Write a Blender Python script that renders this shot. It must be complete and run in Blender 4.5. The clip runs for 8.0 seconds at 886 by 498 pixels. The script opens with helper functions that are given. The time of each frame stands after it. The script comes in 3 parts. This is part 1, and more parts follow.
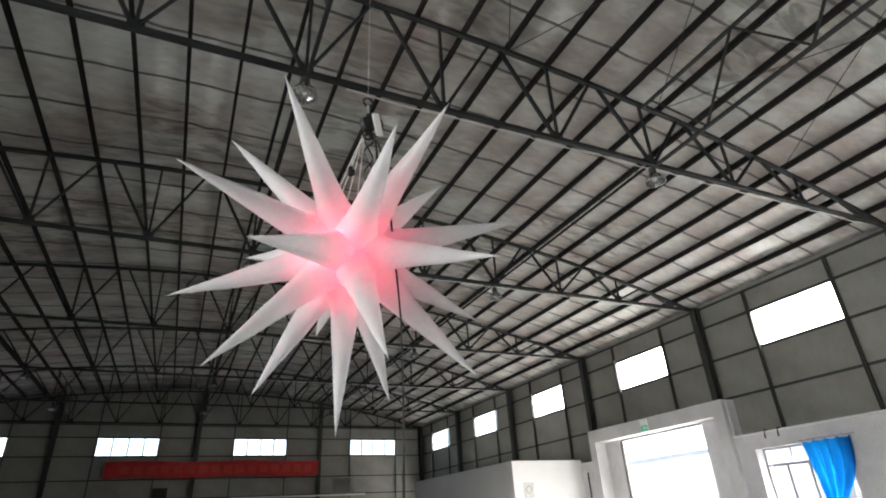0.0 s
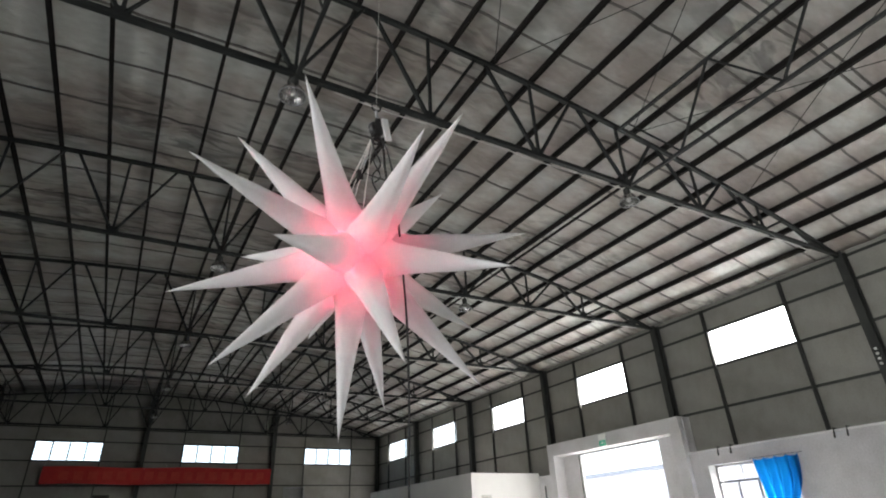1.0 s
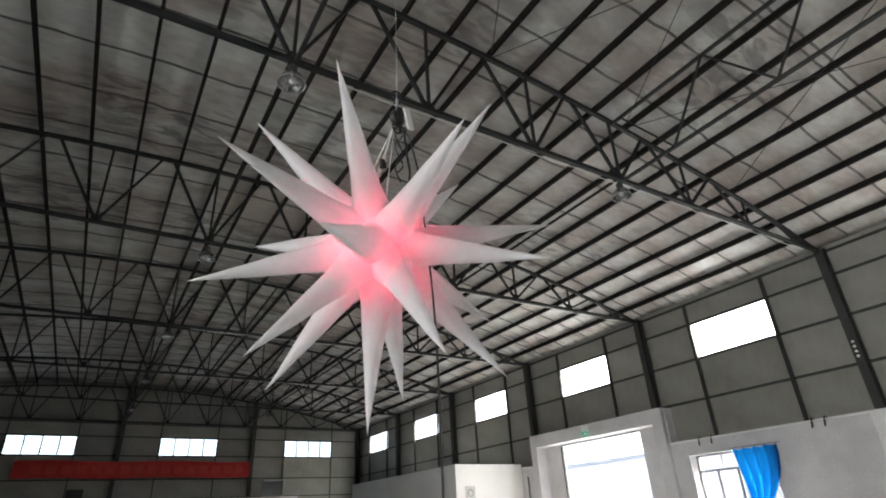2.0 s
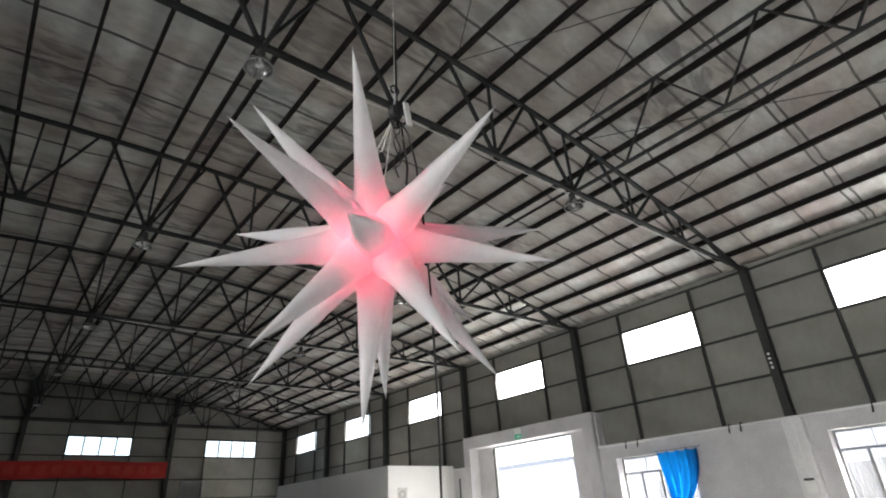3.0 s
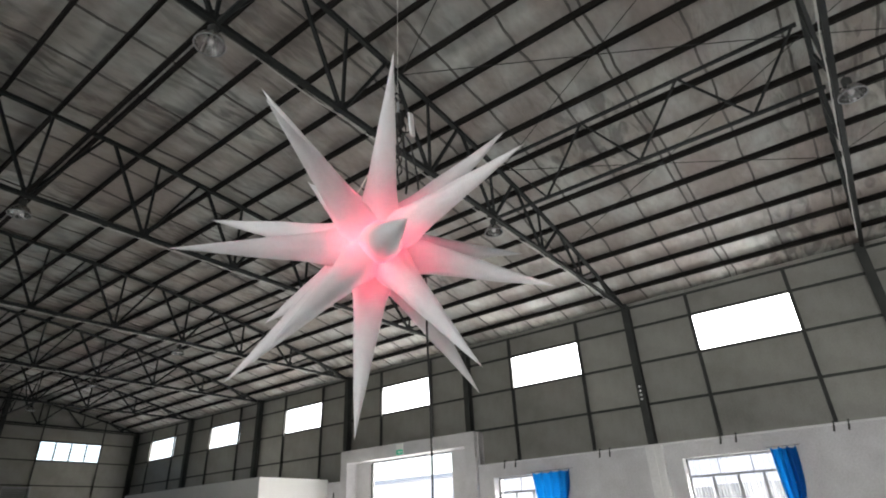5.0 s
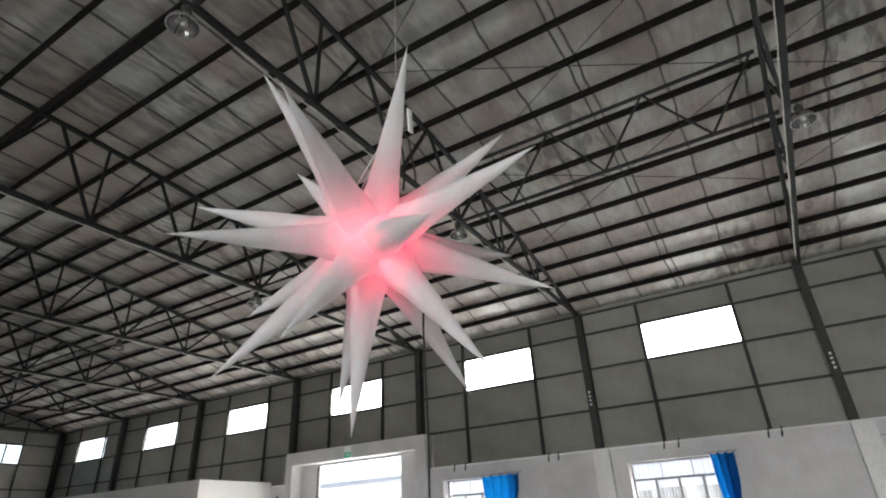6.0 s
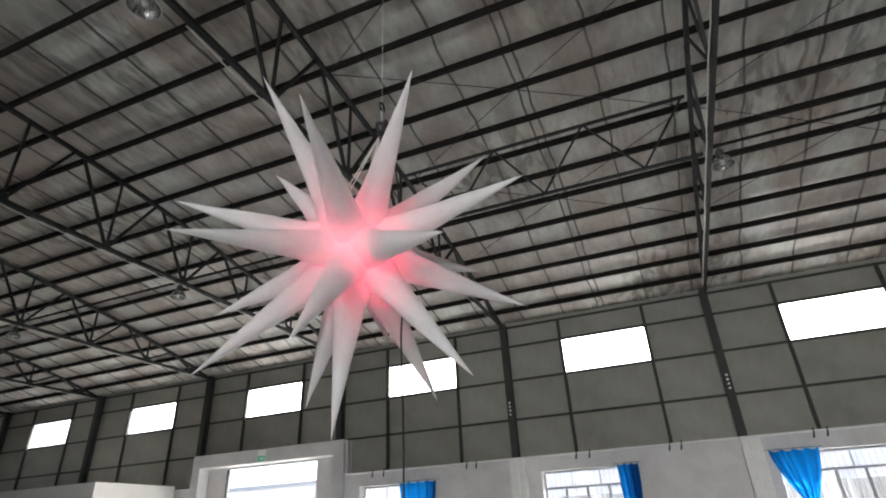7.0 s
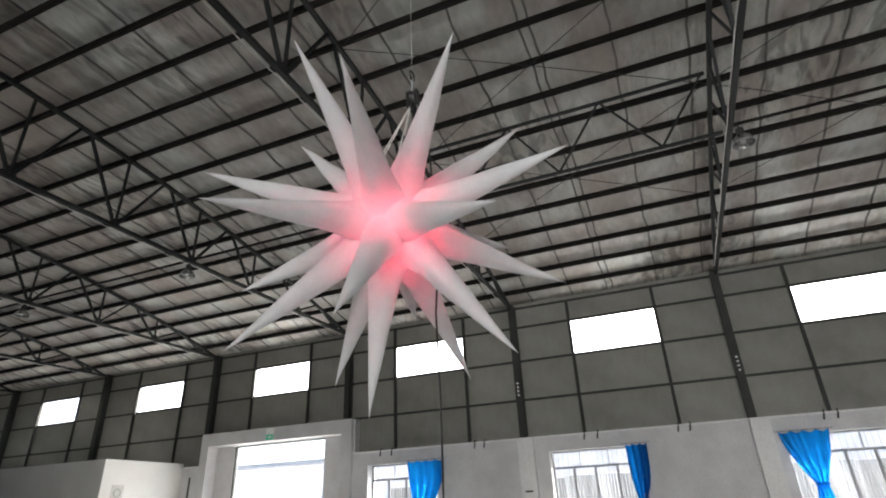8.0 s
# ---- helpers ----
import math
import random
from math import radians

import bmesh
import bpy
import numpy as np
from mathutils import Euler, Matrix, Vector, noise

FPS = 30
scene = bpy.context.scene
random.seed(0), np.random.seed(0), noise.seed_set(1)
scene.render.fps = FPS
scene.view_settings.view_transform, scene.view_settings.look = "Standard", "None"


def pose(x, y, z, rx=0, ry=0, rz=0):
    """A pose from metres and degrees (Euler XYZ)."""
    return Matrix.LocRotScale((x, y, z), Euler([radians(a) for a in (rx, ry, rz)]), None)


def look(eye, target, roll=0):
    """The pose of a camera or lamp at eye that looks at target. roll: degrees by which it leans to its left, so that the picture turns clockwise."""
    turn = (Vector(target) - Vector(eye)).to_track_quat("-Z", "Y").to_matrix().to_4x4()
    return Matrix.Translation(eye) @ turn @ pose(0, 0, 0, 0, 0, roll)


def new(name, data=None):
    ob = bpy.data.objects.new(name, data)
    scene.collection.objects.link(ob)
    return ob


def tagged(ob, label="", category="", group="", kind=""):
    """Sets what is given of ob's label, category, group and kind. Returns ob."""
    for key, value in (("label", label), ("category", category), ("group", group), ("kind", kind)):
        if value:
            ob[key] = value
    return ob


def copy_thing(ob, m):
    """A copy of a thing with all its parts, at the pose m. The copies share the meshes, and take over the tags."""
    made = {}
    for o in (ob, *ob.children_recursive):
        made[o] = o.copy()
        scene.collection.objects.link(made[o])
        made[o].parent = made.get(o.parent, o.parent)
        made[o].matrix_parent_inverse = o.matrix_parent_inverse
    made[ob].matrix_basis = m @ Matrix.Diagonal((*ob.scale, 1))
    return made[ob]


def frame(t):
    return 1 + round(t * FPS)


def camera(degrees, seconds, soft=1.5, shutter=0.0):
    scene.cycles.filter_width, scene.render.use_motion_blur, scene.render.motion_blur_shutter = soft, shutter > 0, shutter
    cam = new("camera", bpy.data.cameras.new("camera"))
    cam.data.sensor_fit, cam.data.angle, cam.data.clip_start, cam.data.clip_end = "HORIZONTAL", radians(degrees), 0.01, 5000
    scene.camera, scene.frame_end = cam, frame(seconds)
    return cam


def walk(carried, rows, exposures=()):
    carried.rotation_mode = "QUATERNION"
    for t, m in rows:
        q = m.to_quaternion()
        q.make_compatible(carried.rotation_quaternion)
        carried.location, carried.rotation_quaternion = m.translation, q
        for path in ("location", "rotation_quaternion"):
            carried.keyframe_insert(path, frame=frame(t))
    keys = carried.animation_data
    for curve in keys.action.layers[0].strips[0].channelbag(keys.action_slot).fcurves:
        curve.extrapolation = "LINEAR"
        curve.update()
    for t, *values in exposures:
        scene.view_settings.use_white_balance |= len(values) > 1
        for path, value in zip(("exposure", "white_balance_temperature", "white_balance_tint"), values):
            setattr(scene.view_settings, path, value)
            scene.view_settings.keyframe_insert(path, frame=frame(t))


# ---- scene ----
cam = camera(78.0, 8.0, soft=2.0)
PATH = [
    (0, (0.035, -0.561, 1.623), (0.807, 1.055, 2.513), -3.2),
    (0.5, (-0.059, -0.465, 1.634), (0.81, 1.093, 2.539), -4.5),
    (0.8, (-0.15, -0.4, 1.62), (0.744, 1.129, 2.551), -3.8),
    (1, (-0.229, -0.444, 1.612), (0.662, 1.094, 2.529), -2.6),
    (1.2, (-0.288, -0.418, 1.623), (0.609, 1.121, 2.53), -2.5),
    (2.3, (-0.541, -0.201, 1.633), (0.471, 1.28, 2.516), -3.5),
    (2.5, (-0.594, -0.156, 1.633), (0.456, 1.296, 2.522), -3.7),
    (3, (-0.789, -0.023, 1.636), (0.372, 1.345, 2.518), -3.6),
    (3.5, (-0.988, 0.052, 1.63), (0.255, 1.368, 2.48), -4.0),
    (4, (-1.046, 0.196, 1.637), (0.2, 1.491, 2.517), -3.3),
    (4.5, (-1.157, 0.329, 1.639), (0.159, 1.517, 2.564), -3.1),
    (4.7, (-1.205, 0.38, 1.642), (0.148, 1.522, 2.572), -2.8),
    (5, (-1.31, 0.442, 1.645), (0.128, 1.496, 2.551), -2.8),
    (5.2, (-1.362, 0.464, 1.643), (0.097, 1.49, 2.546), -2.9),
    (6.3, (-1.51, 0.787, 1.645), (0.057, 1.622, 2.565), -2.7),
    (6.5, (-1.581, 0.818, 1.63), (0.005, 1.603, 2.561), -2.4),
    (7, (-1.771, 0.947, 1.624), (-0.113, 1.591, 2.539), -3.0),
    (7.5, (-1.757, 1.05, 1.647), (-0.087, 1.713, 2.526), -1.4),
    (8, (-1.731, 1.187, 1.645), (-0.05, 1.851, 2.501), -2.6),
]
walk(cam, [(t, look(eye, target, roll)) for t, eye, target, roll in PATH], exposures=[(0, 2.58), (1, 2.44), (3, 2.33), (5, 2.24), (6.5, 2.15), (8, 2.09)])

# ---- world and daylight ----
world = bpy.data.worlds.new("overcast_sky")
scene.world = world
world.use_nodes = True
wn, wl = world.node_tree.nodes, world.node_tree.links
sky = wn.new("ShaderNodeTexSky")
sky.sky_type = "NISHITA"
sky.sun_disc = False
sky.sun_elevation = radians(40)
sky.sun_rotation = radians(120)
sky.dust_density = 3.0
wn["Background"].inputs["Strength"].default_value = 0.15
wl.new(sky.outputs[0], wn["Background"].inputs["Color"])
sun_data = bpy.data.lights.new("sun", "SUN")
sun_data.energy, sun_data.angle, sun_data.color = 5.0, radians(3), (1.0, 0.96, 0.9)
sun = new("sun", sun_data)
sun.matrix_world = look((62, -22, 58), (14, 6, 0))

WINDOW_POWER = 6.5      # watts per square metre of glazing
NORTH_DIM = {6: 0.5, 7: 0.15, 8: 0.08}      # window lamps of the last bays are dimmed to keep that end dark


def daylight(name, place, turn, w, h, power, spread=180):
    """Sky light entering through an opening."""
    data = bpy.data.lights.new(name, "AREA")
    data.shape, data.size, data.size_y = "RECTANGLE", w, h
    data.energy, data.color = power * w * h, (1.0, 0.985, 0.96)
    data.spread = radians(spread)      # below 180 narrows the beam, to keep it off the end wall
    ob = new(name, data)
    ob.matrix_world = pose(*place, *turn)
    return ob


# ---- materials ----
def material(name, c1, c2, rough=0.6, metal=0.0, scale=3.0, fine=60.0, bump=0.1, rough2=None, spread=(0.35, 0.65), random_amount=0.0, stretch=(1, 1, 1)):
    """A surface with stains at one scale and grain at a finer one."""
    m = bpy.data.materials.new(name)
    m.use_nodes = True
    n, l = m.node_tree.nodes, m.node_tree.links
    bsdf = n["Principled BSDF"]
    co = n.new("ShaderNodeTexCoord")
    mp = n.new("ShaderNodeMapping")
    mp.inputs["Scale"].default_value = stretch
    l.new(co.outputs["Object"], mp.inputs["Vector"])
    big = n.new("ShaderNodeTexNoise")
    big.inputs["Scale"].default_value, big.inputs["Detail"].default_value, big.inputs["Roughness"].default_value = scale, 5, 0.6
    small = n.new("ShaderNodeTexNoise")
    small.inputs["Scale"].default_value, small.inputs["Detail"].default_value = fine, 3
    for k in (big, small):
        l.new(mp.outputs[0], k.inputs["Vector"])
    ramp = n.new("ShaderNodeMapRange")
    ramp.inputs["From Min"].default_value, ramp.inputs["From Max"].default_value = spread
    l.new(big.outputs["Fac"], ramp.inputs["Value"])
    mix = n.new("ShaderNodeMix")
    mix.data_type = "RGBA"
    mix.inputs[6].default_value, mix.inputs[7].default_value = (*c1, 1), (*c2, 1)
    l.new(ramp.outputs[0], mix.inputs[0])
    tint = n.new("ShaderNodeMix")
    tint.data_type, tint.blend_type = "RGBA", "MULTIPLY"
    tint.inputs[0].default_value = 0.35
    l.new(mix.outputs[2], tint.inputs[6])
    l.new(small.outputs["Fac"], tint.inputs[7])
    gain = n.new("ShaderNodeHueSaturation")
    gain.inputs["Value"].default_value = 1.2
    l.new(tint.outputs[2], gain.inputs["Color"])
    if random_amount:
        info = n.new("ShaderNodeObjectInfo")
        r = n.new("ShaderNodeMapRange")
        r.inputs["To Min"].default_value, r.inputs["To Max"].default_value = 1.2 - random_amount, 1.2 + random_amount
        l.new(info.outputs["Random"], r.inputs["Value"])
        l.new(r.outputs[0], gain.inputs["Value"])
    l.new(gain.outputs[0], bsdf.inputs["Base Color"])
    rr = n.new("ShaderNodeMapRange")
    rr.inputs["To Min"].default_value, rr.inputs["To Max"].default_value = rough, rough2 if rough2 is not None else min(1, rough + 0.15)
    l.new(big.outputs["Fac"], rr.inputs["Value"])
    l.new(rr.outputs[0], bsdf.inputs["Roughness"])
    bsdf.inputs["Metallic"].default_value = metal
    if bump:
        b = n.new("ShaderNodeBump")
        b.inputs["Strength"].default_value, b.inputs["Distance"].default_value = bump, 0.02
        l.new(small.outputs["Fac"], b.inputs["Height"])
        l.new(b.outputs[0], bsdf.inputs["Normal"])
    return m


def translucent(name, colour, share, rough=0.6, fine=220.0):
    """Thin cloth: part of the light passes through and scatters."""
    m = material(name, colour, tuple(c * 0.93 for c in colour), rough, scale=6, fine=fine, bump=0.05)
    n, l = m.node_tree.nodes, m.node_tree.links
    bsdf, out = n["Principled BSDF"], n["Material Output"]
    t = n.new("ShaderNodeBsdfTranslucent")
    l.new(bsdf.inputs["Base Color"].links[0].from_socket, t.inputs["Color"])
    mix = n.new("ShaderNodeMixShader")
    mix.inputs[0].default_value = share
    l.new(bsdf.outputs[0], mix.inputs[1])
    l.new(t.outputs[0], mix.inputs[2])
    l.new(mix.outputs[0], out.inputs["Surface"])
    return m


def glass(name, tint=(1, 1, 1), rough=0.0):
    m = bpy.data.materials.new(name)
    m.use_nodes = True
    b = m.node_tree.nodes["Principled BSDF"]
    b.inputs["Base Color"].default_value = (*tint, 1)
    b.inputs["Transmission Weight"].default_value, b.inputs["Roughness"].default_value, b.inputs["IOR"].default_value = 1.0, rough, 1.2
    return m


M_STEEL = material("dark_green_steel_paint", (0.014, 0.017, 0.017), (0.028, 0.031, 0.030), 0.5, 0.0, 2.0, 40, 0.05)
M_PURLIN = material("dark_purlin_paint", (0.007, 0.006, 0.006), (0.014, 0.012, 0.010), 0.8, 0.0, 1.5, 40, 0.05)
M_ROOF = material("stained_roof_insulation", (0.40, 0.358, 0.332), (0.58, 0.595, 0.570), 0.50, 0.0, 0.8, 7, 0.3, 0.62, (0.42, 0.62), stretch=(0.6, 1.15, 1))


def add_streaks(m, stretch, scale, low, high, darkest):
    """Long stain streaks over the stained sheet, with wrinkle shade painted into the colour."""
    n, l = m.node_tree.nodes, m.node_tree.links
    bsdf = n["Principled BSDF"]
    src = bsdf.inputs["Base Color"].links[0].from_socket
    co, mp = n.new("ShaderNodeTexCoord"), n.new("ShaderNodeMapping")
    mp.inputs["Scale"].default_value = stretch
    l.new(co.outputs["Object"], mp.inputs["Vector"])
    a, b = n.new("ShaderNodeTexNoise"), n.new("ShaderNodeTexNoise")
    a.inputs["Scale"].default_value, a.inputs["Detail"].default_value, a.inputs["Distortion"].default_value = scale, 4, 1.2
    l.new(mp.outputs[0], a.inputs["Vector"])
    b.inputs["Scale"].default_value, b.inputs["Detail"].default_value = 0.22, 2
    l.new(co.outputs["Object"], b.inputs["Vector"])
    ra, rb = n.new("ShaderNodeMapRange"), n.new("ShaderNodeMapRange")
    ra.inputs["From Min"].default_value, ra.inputs["From Max"].default_value = low, high
    ra.inputs["To Min"].default_value, ra.inputs["To Max"].default_value = 1.0, darkest
    rb.inputs["From Min"].default_value, rb.inputs["From Max"].default_value = 0.42, 0.58
    l.new(a.outputs["Fac"], ra.inputs["Value"])
    l.new(b.outputs["Fac"], rb.inputs["Value"])
    mul = n.new("ShaderNodeMix")
    mul.data_type, mul.blend_type = "RGBA", "MULTIPLY"
    l.new(rb.outputs[0], mul.inputs[0])
    l.new(src, mul.inputs[6])
    l.new(ra.outputs[0], mul.inputs[7])
    l.new(mul.outputs[2], bsdf.inputs["Base Color"])


add_streaks(M_ROOF, (0.50, 1.5, 1), 2.0, 0.47, 0.60, 0.50)


def add_wrinkles(m, stretch, scale, strength, depth):
    """Loose folds of the foil facing, on top of the grain, in patches."""
    n, l = m.node_tree.nodes, m.node_tree.links
    bsdf = n["Principled BSDF"]
    co, mp = n.new("ShaderNodeTexCoord"), n.new("ShaderNodeMapping")
    mp.inputs["Scale"].default_value = stretch
    l.new(co.outputs["Object"], mp.inputs["Vector"])
    folds, patch = n.new("ShaderNodeTexNoise"), n.new("ShaderNodeTexNoise")
    folds.inputs["Scale"].default_value, folds.inputs["Detail"].default_value, folds.inputs["Distortion"].default_value = scale, 3, 1.6
    patch.inputs["Scale"].default_value, patch.inputs["Detail"].default_value = 0.3, 2
    l.new(mp.outputs[0], folds.inputs["Vector"])
    l.new(co.outputs["Object"], patch.inputs["Vector"])
    r = n.new("ShaderNodeMapRange")
    r.inputs["From Min"].default_value, r.inputs["From Max"].default_value = 0.40, 0.62
    r.inputs["To Min"].default_value, r.inputs["To Max"].default_value = 0.15, 1.0
    l.new(patch.outputs["Fac"], r.inputs["Value"])
    mul = n.new("ShaderNodeMath")
    mul.operation = "MULTIPLY"
    l.new(folds.outputs["Fac"], mul.inputs[0])
    l.new(r.outputs[0], mul.inputs[1])
    b = n.new("ShaderNodeBump")
    b.inputs["Strength"].default_value, b.inputs["Distance"].default_value = strength, depth
    l.new(mul.outputs[0], b.inputs["Height"])
    l.new(bsdf.inputs["Normal"].links[0].from_socket, b.inputs["Normal"])
    l.new(b.outputs[0], bsdf.inputs["Normal"])


add_wrinkles(M_ROOF, (0.5, 1.6, 1), 2.4, 0.8, 0.08)
# lap strips coloured dark to stand for the thin shadow along each joint
M_SEAM = material("dark_sheet_lap", (0.10, 0.095, 0.09), (0.2, 0.19, 0.18), 0.6, 0, 3, 30, 0.1)
M_CLAD = material("grey_green_cladding", (0.22, 0.218, 0.197), (0.28, 0.277, 0.255), 0.5, 0.0, 1.2, 30, 0.06, random_amount=0.08)
M_GIRT = material("dark_girt_paint", (0.025, 0.028, 0.026), (0.040, 0.043, 0.040), 0.6, 0.0, 2, 40, 0.05)
M_TRIM = material("pale_painted_render", (0.65, 0.648, 0.655), (0.73, 0.728, 0.735), 0.75, 0, 1.1, 25, 0.12)
M_PLASTER = material("white_plaster", (0.51, 0.505, 0.52), (0.63, 0.625, 0.645), 0.8, 0, 0.9, 25, 0.12)
M_DRYWALL = material("white_partition_board", (0.74, 0.74, 0.74), (0.8, 0.8, 0.8), 0.6, 0, 0.7, 30, 0.05)
M_CONCRETE = material("grey_concrete", (0.38, 0.38, 0.36), (0.48, 0.48, 0.46), 0.6, 0, 0.8, 20, 0.15)
M_YARD = material("pale_concrete_yard", (0.5, 0.5, 0.48), (0.6, 0.6, 0.58), 0.8, 0, 0.4, 10, 0.1)
M_ALU = material("grey_aluminium", (0.30, 0.31, 0.32), (0.38, 0.39, 0.40), 0.45, 0.4, 4, 80, 0.03)
M_CHROME = material("polished_aluminium", (0.50, 0.50, 0.50), (0.64, 0.64, 0.64), 0.16, 1.0, 5, 60, 0.03)
M_CABLE = material("black_rubber", (0.012, 0.012, 0.012), (0.02, 0.02, 0.02), 0.5, 0, 8, 100, 0.02)
M_ROPE = material("white_rope", (0.62, 0.61, 0.58), (0.72, 0.71, 0.68), 0.8, 0, 30, 400, 0.2)
M_WHITE = material("white_plastic", (0.74, 0.74, 0.73), (0.8, 0.8, 0.8), 0.4, 0, 5, 80, 0.03)
M_RED = material("red_banner_cloth", (0.42, 0.02, 0.018), (0.52, 0.035, 0.03), 0.7, 0, 1.5, 120, 0.08)
M_REDMARK = material("pale_red_print", (0.48, 0.04, 0.03), (0.53, 0.06, 0.04), 0.7, 0, 4, 90, 0.03)
M_GREEN = material("green_sign_face", (0.02, 0.40, 0.24), (0.03, 0.44, 0.27), 0.4, 0, 4, 60, 0.0)
M_GREEN.node_tree.nodes["Principled BSDF"].inputs["Emission Color"].default_value = (0.02, 0.7, 0.4, 1)
M_GREEN.node_tree.nodes["Principled BSDF"].inputs["Emission Strength"].default_value = 0.06
M_CURTAIN = translucent("blue_curtain_cloth", (0.004, 0.22, 0.62), 0.75)
M_STAR = translucent("white_inflatable_cloth", (0.89, 0.89, 0.90), 0.58, 0.55)
M_STARBODY = translucent("thin_inflatable_cloth", (0.84, 0.84, 0.86), 0.30, 0.55)
M_GLASS = glass("clear_glass")
M_FROST = material("grey_poster_print", (0.45, 0.45, 0.44), (0.6, 0.6, 0.6), 0.6, 0, 8, 60, 0.02)

for m in (M_STEEL, M_PURLIN):
    m.node_tree.nodes["Principled BSDF"].inputs["Specular IOR Level"].default_value = 0.25     # dusty matt paint


# ---- mesh helpers ----
def link(name, bm, mat, parent=None, smooth=False):
    me = bpy.data.meshes.new(name)
    bmesh.ops.recalc_face_normals(bm, faces=bm.faces)
    if smooth:
        for fc in bm.faces:
            fc.smooth = True
    bm.to_mesh(me)
    bm.free()
    me.materials.append(mat)
    ob = new(name, me)
    if parent:
        ob.parent = parent
    return ob


def part(name, bm, mat, parent, label="", smooth=False):
    ob = link(name, bm, mat, parent, smooth)
    if label:
        ob["label"] = label
    return ob


def shared(name, me, parent, m):
    """Another piece on the same mesh."""
    ob = new(name, me)
    ob.parent = parent
    ob.matrix_basis = m
    return ob


def thing(name, label, category, at=(0, 0, 0), group="", kind=""):
    ob = new(name)
    ob.empty_display_size = 0.1
    ob.location = at
    return tagged(ob, label, category, group, kind)


def box(bm, x0, x1, y0, y1, z0, z1):
    v = [bm.verts.new((x, y, z)) for x in (x0, x1) for y in (y0, y1) for z in (z0, z1)]
    for q in ((0, 1, 3, 2), (4, 6, 7, 5), (0, 4, 5, 1), (2, 3, 7, 6), (0, 2, 6, 4), (1, 5, 7, 3)):
        bm.faces.new([v[i] for i in q])
    return bm


def bevelled(x0, x1, y0, y1, z0, z1, r=0.01):
    bm = box(bmesh.new(), x0, x1, y0, y1, z0, z1)
    bmesh.ops.bevel(bm, geom=bm.edges[:], offset=r, segments=2, affect="EDGES")
    return bm


def rect(w, h):
    return [(-w / 2, -h / 2), (w / 2, -h / 2), (w / 2, h / 2), (-w / 2, h / 2)]


def ring(r, n=8):
    return [(r * math.cos(2 * math.pi * i / n), r * math.sin(2 * math.pi * i / n)) for i in range(n)]


def angle(w, t):
    return [(0, 0), (w, 0), (w, t), (t, t), (t, w), (0, w)]


def channel(w, h, t):
    return [(0, -h / 2), (w, -h / 2), (w, -h / 2 + t), (t, -h / 2 + t), (t, h / 2 - t), (w, h / 2 - t), (w, h / 2), (0, h / 2)]


def hsection(w, h, t):
    a, b, c = w / 2, h / 2, t / 2
    return [(-a, -b), (a, -b), (a, -b + t), (c, -b + t), (c, b - t), (a, b - t), (a, b), (-a, b), (-a, b - t), (-c, b - t), (-c, -b + t), (-a, -b + t)]


def sweep(bm, profile, points, up=(0, 0, 1), closed=False):
    """Draws a profile along a line of points."""
    pts = [Vector(p) for p in points]
    rows = []
    for i, p in enumerate(pts):
        d = (pts[min(i + 1, len(pts) - 1)] - pts[max(i - 1, 0)]).normalized()
        u = Vector(up)
        if abs(d.dot(u)) > 0.99:
            u = Vector((1, 0, 0)) if abs(d.x) < 0.9 else Vector((0, 1, 0))
        s = d.cross(u).normalized()
        u = s.cross(d)
        rows.append([bm.verts.new(p + s * a + u * b) for a, b in profile])
    k = len(profile)
    for a, b in zip(rows, rows[1:]):
        for i in range(k):
            bm.faces.new((a[i], a[(i + 1) % k], b[(i + 1) % k], b[i]))
    bm.faces.new(rows[0][::-1])
    bm.faces.new(rows[-1])
    return bm


def lathe(bm, profile, n=24, m=Matrix()):
    """Turns (radius, height) pairs round the z axis."""
    rows = []
    for r, z in profile:
        if r < 1e-5:
            rows.append([bm.verts.new(m @ Vector((0, 0, z)))])
        else:
            rows.append([bm.verts.new(m @ Vector((r * math.cos(2 * math.pi * i / n), r * math.sin(2 * math.pi * i / n), z))) for i in range(n)])
    for a, b in zip(rows, rows[1:]):
        for i in range(n):
            j = (i + 1) % n
            if len(a) == 1 and len(b) > 1:
                bm.faces.new((a[0], b[i], b[j]))
            elif len(b) == 1 and len(a) > 1:
                bm.faces.new((a[i], a[j], b[0]))
            elif len(a) > 1:
                bm.faces.new((a[i], a[j], b[j], b[i]))
    return bm


def rod(name, points, r, mat, label, category, group="", kind=""):
    return tagged(link(name, sweep(bmesh.new(), ring(r, 6), points), mat), label, category, group, kind)


# ---- plan of the hall ----
XC, HALF = 0.9, 14.0                       # ridge line and half width
XE, XW = XC + HALF, XC - HALF              # cladding planes
BAY, Y_FIRST, BAYS = 6.0, -18.6, 9         # truss lines at Y_FIRST + 6 k
Y_BACK, Y_END = Y_FIRST, 35.4
Z_LOW, Z_CROWN, R_ARCH = 7.36, 9.27, 51.0
TRUSS_Y = [Y_FIRST + BAY * k for k in range(BAYS)] + [35.15]
TRUSS_Y[3] = -0.66
PANEL = 1.07                               # half a truss panel
PURLIN = 0.875                             # spacing of the purlins


def arch(x):
    return Z_CROWN - (R_ARCH - math.sqrt(R_ARCH ** 2 - (x - XC) ** 2))


